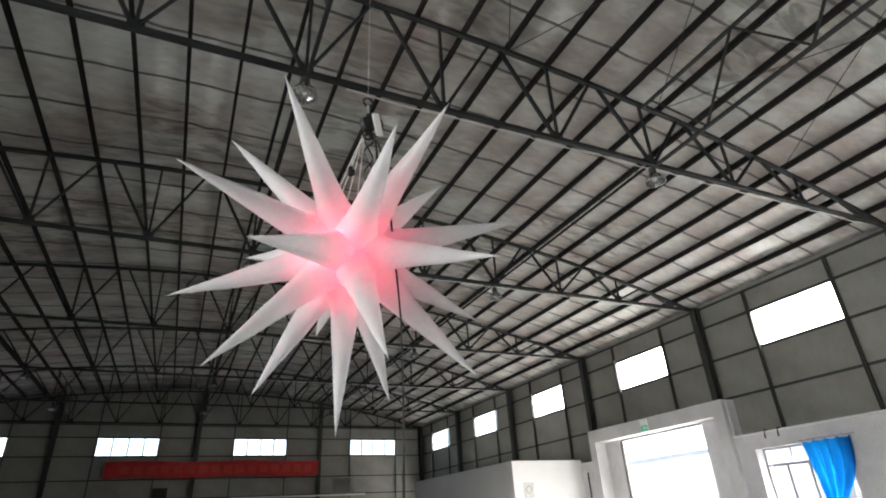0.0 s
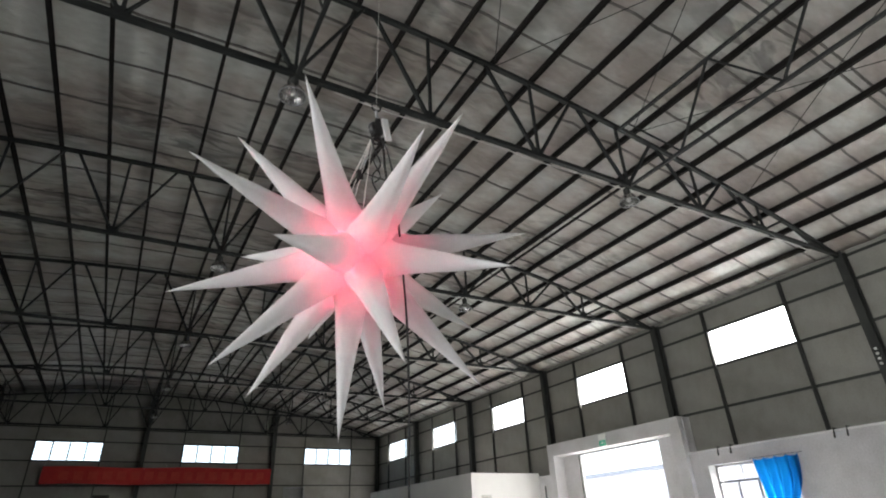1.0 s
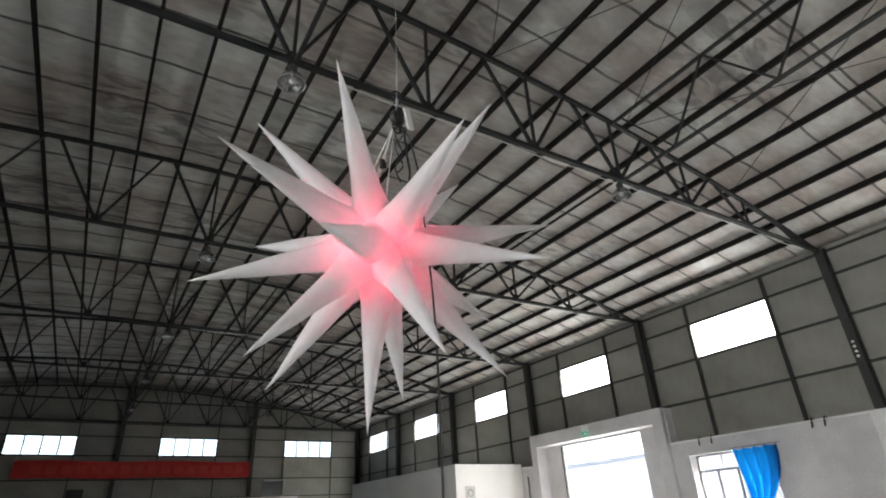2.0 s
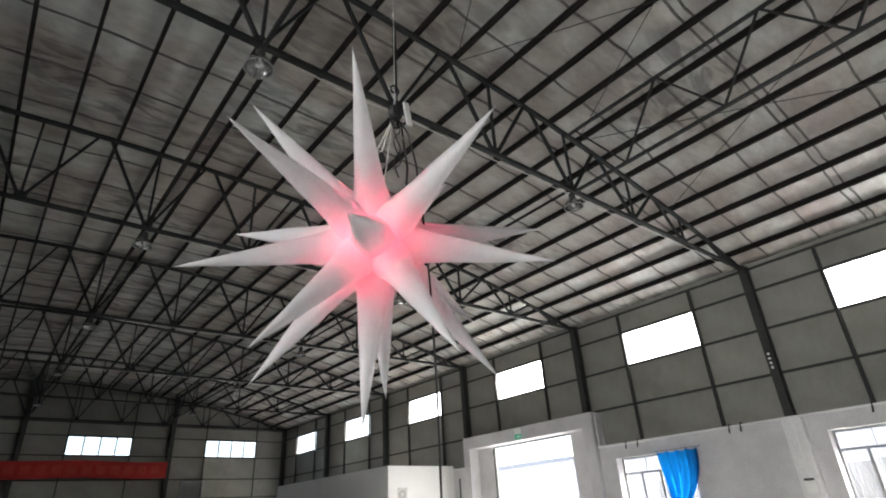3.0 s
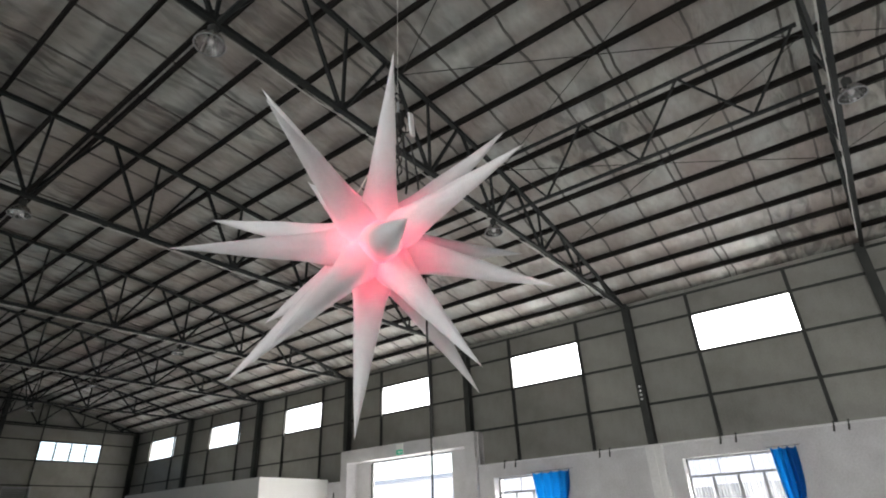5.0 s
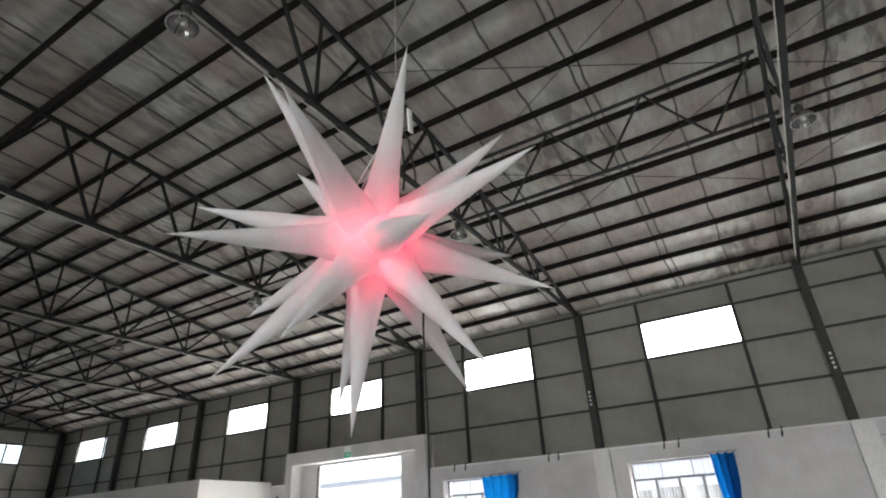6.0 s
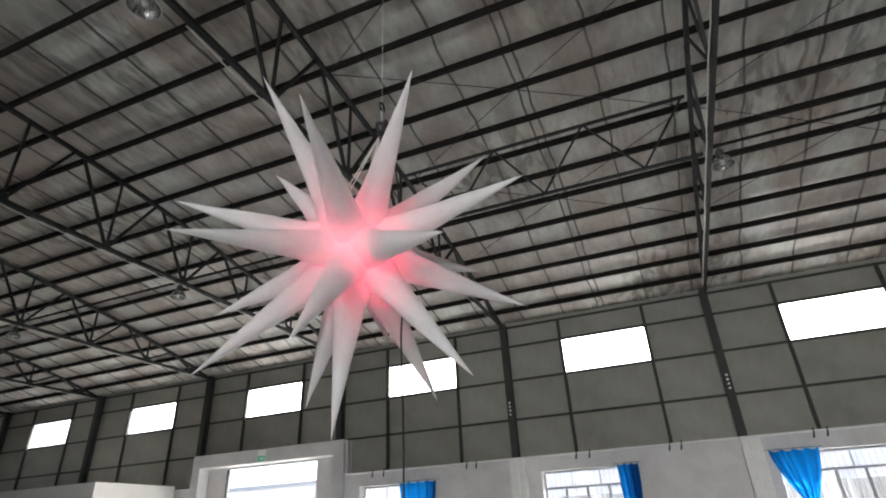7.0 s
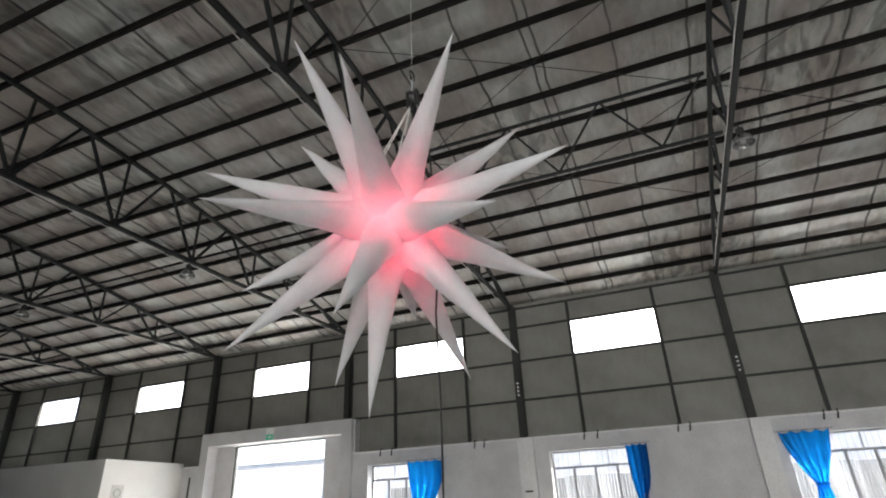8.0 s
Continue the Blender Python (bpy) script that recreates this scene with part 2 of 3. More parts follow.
# ---- floor, yard and the building outside ----
tagged(link("floor", box(bmesh.new(), XW - 0.2, XE + 0.1, Y_BACK - 0.2, Y_END + 0.2, -0.2, 0), M_CONCRETE), "worn grey concrete floor of the hall", "floor", kind="structure")
tagged(link("ground", box(bmesh.new(), -400, 400, -400, 400, -0.5, -0.22), M_YARD), "pale concrete yard round the hall", "ground", kind="structure")

# ---- roof sheets ----
def roof_mesh():
    bm = bmesh.new()
    nx, step = 32 * 4, 0.125
    xs = [XW + 0.02 + (2 * HALF - 0.04) * i / nx for i in range(nx + 1)]
    ys = [Y_BACK + step * j for j in range(int((Y_END - Y_BACK) / step) + 1)]
    grid = []
    for y in ys:
        row = []
        for x in xs:
            k = (x - XC) / PURLIN
            sag = 0.014 * (1 - math.cos(2 * math.pi * k)) * (0.6 + 0.8 * noise.noise((x * 0.4, y * 0.4, 3)))
            wr = 0.014 * noise.noise((x * 1.1, y * 1.6, 0)) + 0.008 * noise.noise((x * 2.6, y * 4.0, 7)) * (1 + max(0, (x - 6) / 6))
            # loose bunched folds of the facing towards the south-east eaves
            loose = min(1, max(0, (x - 6.5) / 3.0)) * (0.25 + 0.75 * min(1, max(0, (-0.8 - y) / 2.0)))
            if loose > 0:
                wr += 0.075 * loose * abs(noise.noise((x * 0.45 + 0.3 * noise.noise((x, y, 2)), y * 1.7, 11))) * (0.5 + noise.noise((x * 0.9, y * 0.5, 4)))
            row.append(bm.verts.new((x, y, arch(x) + 0.225 - sag + wr)))
        grid.append(row)
    for a, b in zip(grid, grid[1:]):
        for i in range(nx):
            bm.faces.new((a[i], a[i + 1], b[i + 1], b[i]))
    top = bmesh.ops.extrude_face_region(bm, geom=bm.faces[:])
    bmesh.ops.translate(bm, verts=[g for g in top["geom"] if isinstance(g, bmesh.types.BMVert)], vec=(0, 0, 0.12))
    return bm


tagged(link("ceiling", roof_mesh(), M_ROOF, smooth=True), "stained grey insulated roof sheets between purlins", "ceiling", kind="structure")


def seam_mesh():
    """Laps between the roof sheets, a slightly uneven raised strip each."""
    bm = bmesh.new()
    for y in [2.20 - 1.29 * k for k in range(16)] + [2.38] + [3.42 + 1.30 * k for k in range(25)]:
        pts = []
        for i in range(105):
            x = XW + 0.1 + (2 * HALF - 0.2) * i / 104
            sag = 0.014 * (1 - math.cos(2 * math.pi * (x - XC) / PURLIN)) * (0.6 + 0.8 * noise.noise((x * 0.4, y * 0.4, 3)))
            pts.append((x, y + 0.06 * noise.noise((x * 1.4, y, 5)) + 0.03 * noise.noise((x * 3.6, y, 9)), arch(x) + 0.213 - sag))
        sweep(bm, rect(0.042, 0.022), pts)
    return bm


tagged(link("roof_seams", seam_mesh(), M_SEAM), "dark uneven laps between roof sheets", "trim", kind="structure")


# ---- purlins ----
N_PURLIN = 15
for k in range(-N_PURLIN, N_PURLIN + 1):
    x = XC + PURLIN * k
    bm = sweep(bmesh.new(), channel(0.06, 0.145, 0.012), [(0, Y_BACK, 0), (0, Y_END, 0)])
    ob = link("roof_purlin", bm, M_PURLIN)
    ob.location = (x, 0, arch(x) + 0.12)
    ob.rotation_euler = (0, math.asin((x - XC) / R_ARCH), 0)
    tagged(ob, "long dark painted steel channel purlin under the roof", "purlin", "roof purlins", "structure")

# ---- roof trusses ----
def build_truss():
    t = thing("roof_truss", "dark green steel arched lattice roof truss", "roof truss", (0, 0, 0), "roof trusses", "structure")
    n = 28
    pts = [(XW + 0.25 + (2 * HALF - 0.5) * i / n, 0, 0) for i in range(n + 1)]
    part("top_chord", sweep(bmesh.new(), rect(0.080, 0.080), [(x, 0, arch(x) - 0.055) for x, _, _ in pts], (0, 0, 1)), M_STEEL, t)
    part("bottom_chord", sweep(bmesh.new(), rect(0.078, 0.078), [(XW + 0.25, 0, Z_LOW), (XE - 0.25, 0, Z_LOW)]), M_STEEL, t)
    for s in (-1, 1):
        for k in range(0, 7):
            if k == 0 and s < 0:
                continue
            x = XC + s * 2 * PANEL * k
            if abs(x - XC) > HALF - 0.6:
                continue
            h = arch(x) - Z_LOW
            if h > 0.25:
                part("web_bar", sweep(bmesh.new(), rect(0.045, 0.045), [(x, 0, Z_LOW + 0.04), (x, 0, arch(x) - 0.03)]), M_STEEL, t)
            for d in (-1, 1):
                xt = x + d * (PANEL - 0.06)
                if abs(xt - XC) > HALF - 0.5 or arch(xt) - Z_LOW < 0.25:
                    continue
                part("web_bar", sweep(bmesh.new(), angle(0.055, 0.012), [(x + d * 0.05, 0, Z_LOW + 0.04), (xt, 0, arch(xt) - 0.03)]), M_STEEL, t)
            part("gusset", box(bmesh.new(), x - 0.1, x + 0.1, -0.008, 0.008, Z_LOW + 0.052, Z_LOW + 0.16), M_STEEL, t)
    return t


truss = build_truss()
truss.location = (0, TRUSS_Y[0], 0)
for y in TRUSS_Y[1:]:
    copy_thing(truss, Matrix.Translation((0, y, 0)))

# ---- lengthwise bracing trusses ----
def build_brace(x):
    t = thing("brace_truss", "thin dark steel zigzag brace between roof trusses", "brace", (0, 0, 0), "lengthwise braces", "structure")
    zt, zb = arch(x) - 0.21, Z_LOW - 0.05
    part("top_chord", sweep(bmesh.new(), angle(0.055, 0.01), [(0, 0.06, zt), (0, BAY - 0.06, zt)]), M_STEEL, t)
    part("bottom_chord", sweep(bmesh.new(), angle(0.055, 0.01), [(0, 0.06, zb), (0, BAY - 0.06, zb)]), M_STEEL, t)
    n = 6
    for i in range(n):
        a, b = (zb, zt) if i % 2 else (zt, zb)
        part("web_bar", sweep(bmesh.new(), angle(0.035, 0.008), [(0, 0.11 + 0.933 * i, a), (0, 0.11 + 0.933 * (i + 1), b)]), M_STEEL, t)
    return t


for k in (-3, 0, 3):
    x = XC + 2 * PANEL * k
    b = build_brace(x)
    b.location = (x, -0.6, 0)
    copy_thing(b, Matrix.Translation((x, -18.6, 0)))
    copy_thing(b, Matrix.Translation((x, 29.4, 0)))
    for y in TRUSS_Y[:-1]:
        if y in (-18.6, 29.4) or abs(y + 0.6) < 0.1:
            continue
        rod("tie_strut", [(x, y + 0.06, Z_LOW + 0.06), (x, y + BAY - 0.06, Z_LOW + 0.06)], 0.03 if k else 0.042, M_PURLIN, "dark round steel strut between two roof trusses", "strut", "lengthwise struts", "structure")


# crossed rods in the roof plane
CROSS = [1.05, 4.42, 7.80, 11.27]
for y0 in (-6.6, -0.6):
    for xa, xb in zip(CROSS, CROSS[1:]):
        for p, q in ((xa, xb), (xb, xa)):
            rod("brace_rod", [(p + (q - p) * i / 8, y0 + BAY * i / 8, arch(p + (q - p) * i / 8) - 0.02) for i in range(9)], 0.008, M_STEEL, "thin steel cross rod under the roof purlins", "brace rod", "roof cross rods", "structure")

# ---- walls of cladding sheets ----
def ribbed(w, h, pitch=0.20, depth=0.0025):
    """A trapezoidal sheet in the plane x = 0, from (0, 0) to (w, h) in y and z."""
    bm = bmesh.new()
    n = max(1, round(w / pitch))
    p = w / n
    line = []
    for i in range(n):
        line += [(i * p, 0), (i * p + p * 0.62, 0), (i * p + p * 0.72, depth), (i * p + p * 0.9, depth)]
    line.append((w, 0))
    lo = [bm.verts.new((d, y, 0)) for y, d in line]
    hi = [bm.verts.new((d, y, h)) for y, d in line]
    for i in range(len(line) - 1):
        bm.faces.new((lo[i], lo[i + 1], hi[i + 1], hi[i]))
    back = bmesh.ops.extrude_face_region(bm, geom=bm.faces[:])
    bmesh.ops.translate(bm, verts=[g for g in back["geom"] if isinstance(g, bmesh.types.BMVert)], vec=(0.03, 0, 0))
    return bm


SIDE_W, WIN_W = 1.735, 2.53
ROWS_Z = [(3.38, 4.50), (4.50, 5.70), (5.70, 6.75), (6.75, 7.64)]
sheets = {}


def sheet(name, parent, w, h, m):
    key = (round(w, 3), round(h, 3))
    if key not in sheets:
        ob = link(name, ribbed(w, h), M_CLAD, parent)
        ob.matrix_basis = m
        sheets[key] = ob.data
        return ob
    return shared(name, sheets[key], parent, m)


wall_east = thing("wall_east", "grey-green corrugated cladding wall with high windows", "wall", (0, 0, 0), kind="structure")
east_posts = thing("east_frame", "dark steel columns and girts against the cladding", "wall frame", (0, 0, 0), kind="structure")
for k in range(BAYS):
    y0 = Y_FIRST + BAY * k
    cols = [(y0, SIDE_W, False), (y0 + SIDE_W, WIN_W, True), (y0 + SIDE_W + WIN_W, SIDE_W, False)]
    for ya, w, win in cols:
        for r, (za, zb) in enumerate(ROWS_Z):
            if win and r == 2:
                continue
            if k == 5 and r == 0:
                za = 4.42
            sheet("panel", wall_east, w, zb - za, Matrix.Translation((XE, ya, za)))
    # high window
    ya, yb, za, zb = y0 + SIDE_W, y0 + SIDE_W + WIN_W, 5.70, 6.75
    win = tagged(new("window_%d" % (k + 1)), "bright high strip window in the cladding wall", "window", kind="structure")
    fr = bmesh.new()
    for q in ((ya, yb, za, za + 0.025), (ya, yb, zb - 0.025, zb), (ya, ya + 0.025, za + 0.025, zb - 0.025), (yb - 0.025, yb, za + 0.025, zb - 0.025)):
        box(fr, XE + 0.0, XE + 0.05, *q)
    frame_east = part("window_frame", fr, M_ALU, win)
    g = part("pane", box(bmesh.new(), XE + 0.02, XE + 0.026, ya + 0.026, yb - 0.026, za + 0.026, zb - 0.026), M_GLASS, frame_east)
    g.visible_shadow = False
    daylight("opening_light", (XE + 0.12, (ya + yb) / 2, (za + zb) / 2), (0, 90, 0), zb - za, WIN_W, WINDOW_POWER * NORTH_DIM.get(k, 1.0))
    for yy in (ya, yb):
        part("post", sweep(bmesh.new(), channel(0.05, 0.09, 0.01), [(XE - 0.05, yy, 4.45 if k == 5 else 3.40), (XE - 0.05, yy, 7.42)], (0, 1, 0)), M_GIRT, east_posts)
for y in [Y_FIRST + BAY * k for k in range(BAYS + 1)]:
    yy = min(max(y, Y_BACK + 0.15), Y_END - 0.15)
    part("column", sweep(bmesh.new(), hsection(0.20, 0.24, 0.014), [(XE - 0.18, yy, 0.0), (XE - 0.22, yy, 7.45)], (1, 0, 0)), M_GIRT, east_posts)
for z in (4.50, 5.68, 6.76, 7.40):
    part("girt", sweep(bmesh.new(), channel(0.05, 0.07, 0.01), [(XE - 0.028, Y_BACK, z), (XE - 0.028, Y_END, z)]), M_GIRT, east_posts)

# ceramic insulators on two columns
def insulator_rack(y):
    t = thing("insulator_rack", "row of small white ceramic insulators on a column", "insulators", (14.585, y, 4.60), "column insulators")
    part("strap", bevelled(-0.012, 0.02, -0.02, 0.02, -0.05, 0.42, 0.004), M_GIRT, t)
    for i in range(4):
        part("insulator", lathe(bmesh.new(), [(0, -0.075), (0.02, -0.07), (0.032, -0.05), (0.022, -0.04), (0.032, -0.028), (0.024, -0.014), (0, -0.012)], 14, pose(0, 0, 0.115 * i + 0.01, 0, 90, 0)), M_WHITE, t, "white ceramic knob", True)
    return t


for y in (-0.6, 5.4):
    insulator_rack(y)

# ---- white masonry wall below the cladding ----
X_IN, X_OUT, Z_LEDGE = 14.52, 15.06, 3.34
DOOR = (12.36, 16.2, 0.0, 4.0)
LOW_WINDOWS = [(8.1, 10.5, 0.95, 2.97), (2.35, 4.68, 0.95, 2.97), (-3.6, -1.15, 0.95, 2.95), (32.2, 34.6, 0.95, 2.97)]


def masonry():
    bm = bmesh.new()
    holes = sorted([(a, b, c, d) for a, b, c, d in LOW_WINDOWS] + [(11.06, 17.33, 0.0, Z_LEDGE)])
    y = Y_BACK
    for a, b, c, d in holes:
        box(bm, X_IN, X_OUT, y, a, 0, Z_LEDGE)
        if c > 0:
            box(bm, X_IN, X_OUT, a, b, 0, c)
        if d < Z_LEDGE:
            box(bm, X_IN, X_OUT, a, b, d, Z_LEDGE)
        y = b
    box(bm, X_IN, X_OUT, y, Y_END, 0, Z_LEDGE)
    return bm


lower = tagged(link("wall_lower_east", masonry(), M_PLASTER), "white plastered masonry wall with windows", "wall", kind="structure")
for k in range(BAYS + 1):
    y = Y_FIRST + BAY * k
    if 11 < y < 18 or y > 35:
        continue
    part("pier", bevelled(X_IN - 0.22, X_IN + 0.002, y - 0.32, y + 0.12, 0, Z_LEDGE - 0.002, 0.02), M_TRIM, lower)
ledge = bevelled(X_IN - 0.10, X_IN + 0.30, Y_BACK, 11.03, Z_LEDGE, Z_LEDGE + 0.045, 0.01)
part("ledge", ledge, M_TRIM, lower)
part("ledge", bevelled(X_IN - 0.10, X_IN + 0.30, 17.36, Y_END, Z_LEDGE, Z_LEDGE + 0.045, 0.01), M_TRIM, lower)
# bent fixing straps over the ledge
for k in range(BAYS):
    for o in (1.30, 1.62, 4.05, 4.40):
        y = Y_FIRST + BAY * k + o + 0.2 * math.sin(k * 2.3 + o)
        if 10.9 < y < 17.3:
            continue
        ob = rod("fixing_strap", [(X_IN - 0.0, y, Z_LEDGE + 0.06), (X_IN - 0.115, y, Z_LEDGE + 0.07), (X_IN - 0.125, y + 0.01, Z_LEDGE - 0.02), (X_IN - 0.10, y + 0.04, Z_LEDGE - 0.14)], 0.022, M_GIRT, "short bent dark steel strap over the ledge", "strap", "ledge straps")

# ---- door portal ----
portal = tagged(new("door_portal"), "white plastered portal round the tall open doorway", "door", kind="structure")
PX0, PX1, PY0, PY1, PZ = 14.36, 15.06, 11.05, 17.34, 4.44
PXM = 14.85                                # face of the inner wall, set back in the portal
bm = bmesh.new()
for q in ((PY0, 11.43, 0, PZ), (17.0, PY1, 0, PZ), (11.43, 17.0, 4.0, PZ)):
    box(bm, PX0, PX1, *q)
bmesh.ops.remove_doubles(bm, verts=bm.verts, dist=1e-4)
part("surround", bm, M_PLASTER, portal)
for q in ((11.43, DOOR[0], 0, 3.998), (DOOR[1], 17.0, 0, 3.998)):
    part("inner_wall", box(bmesh.new(), PXM, PX1 - 0.01, q[0] + 0.002, q[1] - 0.002, q[2], q[3]), M_PLASTER, portal)
part("door_track", sweep(bmesh.new(), rect(0.05, 0.06), [(PXM + 0.06, DOOR[0] + 0.01, 3.965), (PXM + 0.06, DOOR[1] - 0.01, 3.965)]), M_ALU, portal)
part("door_jamb", box(bmesh.new(), PXM + 0.02, PXM + 0.10, DOOR[1] - 0.07, DOOR[1] - 0.004, 0, 3.93), M_GIRT, portal, "dark door jamb")
rod("drain_pipe", [(14.46, 10.97, Z_LEDGE + 0.04), (14.46, 10.97, 4.42)], 0.035, M_PLASTER, "white vertical pipe beside the doorway", "pipe")

exit_sign = thing("exit_sign", "small green and white exit sign above the doorway", "sign", (PX0 - 0.004, 14.28, 4.20))
part("back_box", bevelled(-0.03, 0.0, -0.17, 0.17, -0.19, 0.20, 0.006), M_WHITE, exit_sign)
face = part("sign_face", box(bmesh.new(), -0.036, -0.0305, -0.15, 0.15, -0.17, 0.0), M_GREEN, exit_sign, "green sign face")
bm = bmesh.new()
for a, b, c, d in ((-0.11, -0.06, -0.12, -0.05), (-0.03, 0.03, -0.13, -0.04), (0.05, 0.11, -0.10, -0.07)):
    box(bm, -0.041, -0.0365, a, b, c, d)
part("sign_mark", bm, M_WHITE, face, "white pictogram bars")

# ---- lower windows ----
def low_window(i, ya, yb, za, zb):
    w = tagged(new("window_%d" % (20 + i)), "grey aluminium sliding window with security bars", "window", kind="structure")
    x = X_IN + 0.30
    def bar(name, y0, y1, z0, z1, dx=0.05, xo=0.0, mat=M_ALU):
        return part(name, box(bmesh.new(), x + xo, x + xo + dx, y0, y1, z0, z1), mat, w)
    zt = zb - 0.44
    f = bmesh.new()
    for q in ((ya, yb, zb - 0.05, zb), (ya, yb, za, za + 0.05), (ya, ya + 0.05, za + 0.05, zb - 0.05), (yb - 0.05, yb, za + 0.05, zb - 0.05)):
        box(f, x, x + 0.07, *q)
    sash = part("window_frame", f, M_ALU, w)
    bar("transom", ya + 0.05, yb - 0.05, zt - 0.03, zt + 0.03)
    span = yb - ya
    for u in (1 / 3, 2 / 3):
        bar("mullion", ya + span * u - 0.012, ya + span * u + 0.012, zt + 0.03, zb - 0.05)
    for u in (0.25, 0.5, 0.75):
        bar("sash_stile", ya + span * u - 0.036, ya + span * u + 0.036, za + 0.05, zt - 0.03, 0.04, 0.01 * (1 + (u == 0.5)))
    for u0, u1, z0, z1 in [(j / 3, (j + 1) / 3, zt + 0.03, zb - 0.05) for j in range(3)] + [(j / 4, (j + 1) / 4, za + 0.05, zt - 0.03) for j in range(4)]:
        g = part("pane", box(bmesh.new(), x + 0.028, x + 0.033, ya + span * u0 + 0.05, ya + span * u1 - 0.05, z0 + 0.004, z1 - 0.004), M_GLASS, sash)
        g.visible_shadow = False
    n = int(span / 0.13)
    for j in range(1, n):
        y = ya + span * j / n
        part("security_bar", sweep(bmesh.new(), ring(0.006, 5), [(x + 0.17, y, za + 0.004), (x + 0.17, y, zb - 0.004)]), M_ALU, w)
    part("window_sill", bevelled(X_IN - 0.02, x - 0.002, ya - 0.05, yb + 0.05, za + 0.001, za + 0.03, 0.006), M_PLASTER, w)
    return w


for i, q in enumerate(LOW_WINDOWS):
    low_window(i, *q)


def curtain(name, top, z_top, tie, z_tie, width_tie, label, folds=4, tail=0.5, taper=3.0):
    """A gathered cloth: wide at the rail, drawn to a tie, flaring a little below it."""
    bm = bmesh.new()
    nu, nv = 60, 26
    rows = []
    for j in range(nv + 1):
        v = j / nv
        z = z_top + (z_tie - tail - z_top) * v
        s = min(1, (z_top - z) / (z_top - z_tie))
        below = max(0, (z_tie - z) / tail) if tail else 0
        w0, w1 = top[1] - top[0], width_tie
        e = 1 - s ** taper
        w = w1 + (w0 - w1) * e + 0.12 * below
        c = tie + ((top[0] + top[1]) / 2 - tie) * e
        row = []
        for i in range(nu + 1):
            u = i / nu
            a = 2 * math.pi * folds * u
            amp = 0.05 + 0.04 * s
            x = X_IN - 0.08 + amp * math.sin(a + 0.7 * math.sin(3 * v)) + 0.03 * noise.noise((u * 6 + top[0], v * 5, 2))
            scallop = 0.05 * abs(math.sin(a / 2)) * (1 - v) ** 8
            row.append(bm.verts.new((x, c + (u - 0.5) * w, z - scallop)))
        rows.append(row)
    for a, b in zip(rows, rows[1:]):
        for i in range(nu):
            bm.faces.new((a[i], a[i + 1], b[i + 1], b[i]))
    t = tagged(new(name), label, "curtain", "window curtains")
    part("cloth", bm, M_CURTAIN, t, smooth=True)
    part("tie_band", lathe(bmesh.new(), [(width_tie * 0.5 + 0.02, -0.03), (width_tie * 0.5 + 0.03, 0), (width_tie * 0.5 + 0.02, 0.03)], 20, Matrix.Translation((X_IN - 0.08, tie, z_tie))), M_CURTAIN, t, "blue tie band", True)
    wire = part("curtain_wire", sweep(bmesh.new(), ring(0.006, 6), [(X_IN - 0.08, top[0] - 0.08, z_top + 0.01), (X_IN - 0.08, top[1] + 0.08, z_top + 0.01)]), M_CABLE, t)
    for yy in (top[0] - 0.08, top[1] + 0.08):
        part("hook", sweep(bmesh.new(), ring(0.007, 6), [(X_IN - 0.085, yy, z_top + 0.01), (X_IN + 0.01, yy, z_top + 0.02)]), M_GIRT, wire)
    return t


curtain("curtain", (7.86, 9.06), 3.0, 8.66, 1.50, 0.30, "bright blue curtain gathered and tied at the window", 4, 0.3, 2.1)
curtain("curtain", (2.06, 2.60), 3.0, 2.37, 1.65, 0.24, "narrow bright blue curtain hanging beside the window", 3, 0.5, 3.0)
curtain("curtain", (-2.11, -1.03), 3.0, -1.65, 1.80, 0.24, "bright blue curtain drawn into a point at the window", 4, 0.35, 1.5)

switch_box = thing("switch_box", "small grey electrical switch box on the wall pier", "switch box", (X_IN - 0.20, 5.28, 1.84))
part("case", bevelled(-0.09, 0.0, -0.12, 0.12, -0.16, 0.16, 0.012), M_WHITE, switch_box)
part("lid", bevelled(-0.105, -0.091, -0.11, 0.11, 0.10, 0.15, 0.005), M_GIRT, switch_box, "dark lid")
rod("switch_conduit", [(X_IN - 0.215, 5.28, 2.0), (X_IN - 0.215, 5.28, Z_LEDGE)], 0.012, M_WHITE, "thin white conduit rising from the switch box", "conduit")

# ---- end wall ----
wall_north = thing("wall_north", "grey-green corrugated end wall under the arched roof", "wall", (0, 0, 0), kind="structure")
end_frame = thing("end_frame", "dark steel posts and girts of the end wall", "wall frame", (0, 0, 0), kind="structure")
turn = pose(0, 0, 0, 0, 0, 90)
END_Z = [(0.0, 1.7), (1.7, 3.45), (3.45, 4.45), (4.45, 5.66), (5.66, 6.60), (6.60, 7.3)]
edges = []
for c in (-9.6, -2.6, 4.4, 11.4):
    edges += [(c - 3.5, c - 1.525, False), (c - 1.525, c + 1.525, True), (c + 1.525, c + 3.5, False)]
for xa, xb, win in edges:
    for r, (za, zb) in enumerate(END_Z):
        if win and r == 4:
            continue
        sheet("panel", wall_north, xb - xa, zb - za, Matrix.Translation((xb, Y_END, za)) @ turn)
    part("post", sweep(bmesh.new(), channel(0.05, 0.08, 0.01), [(xa, Y_END - 0.05, 0), (xa, Y_END - 0.05, arch(xa) + 0.1)], (0, 1, 0)), M_GIRT, end_frame)
bm = bmesh.new()
n = 40
lo = [bm.verts.new((XW + 2 * HALF * i / n, Y_END + 0.02, 7.3)) for i in range(n + 1)]
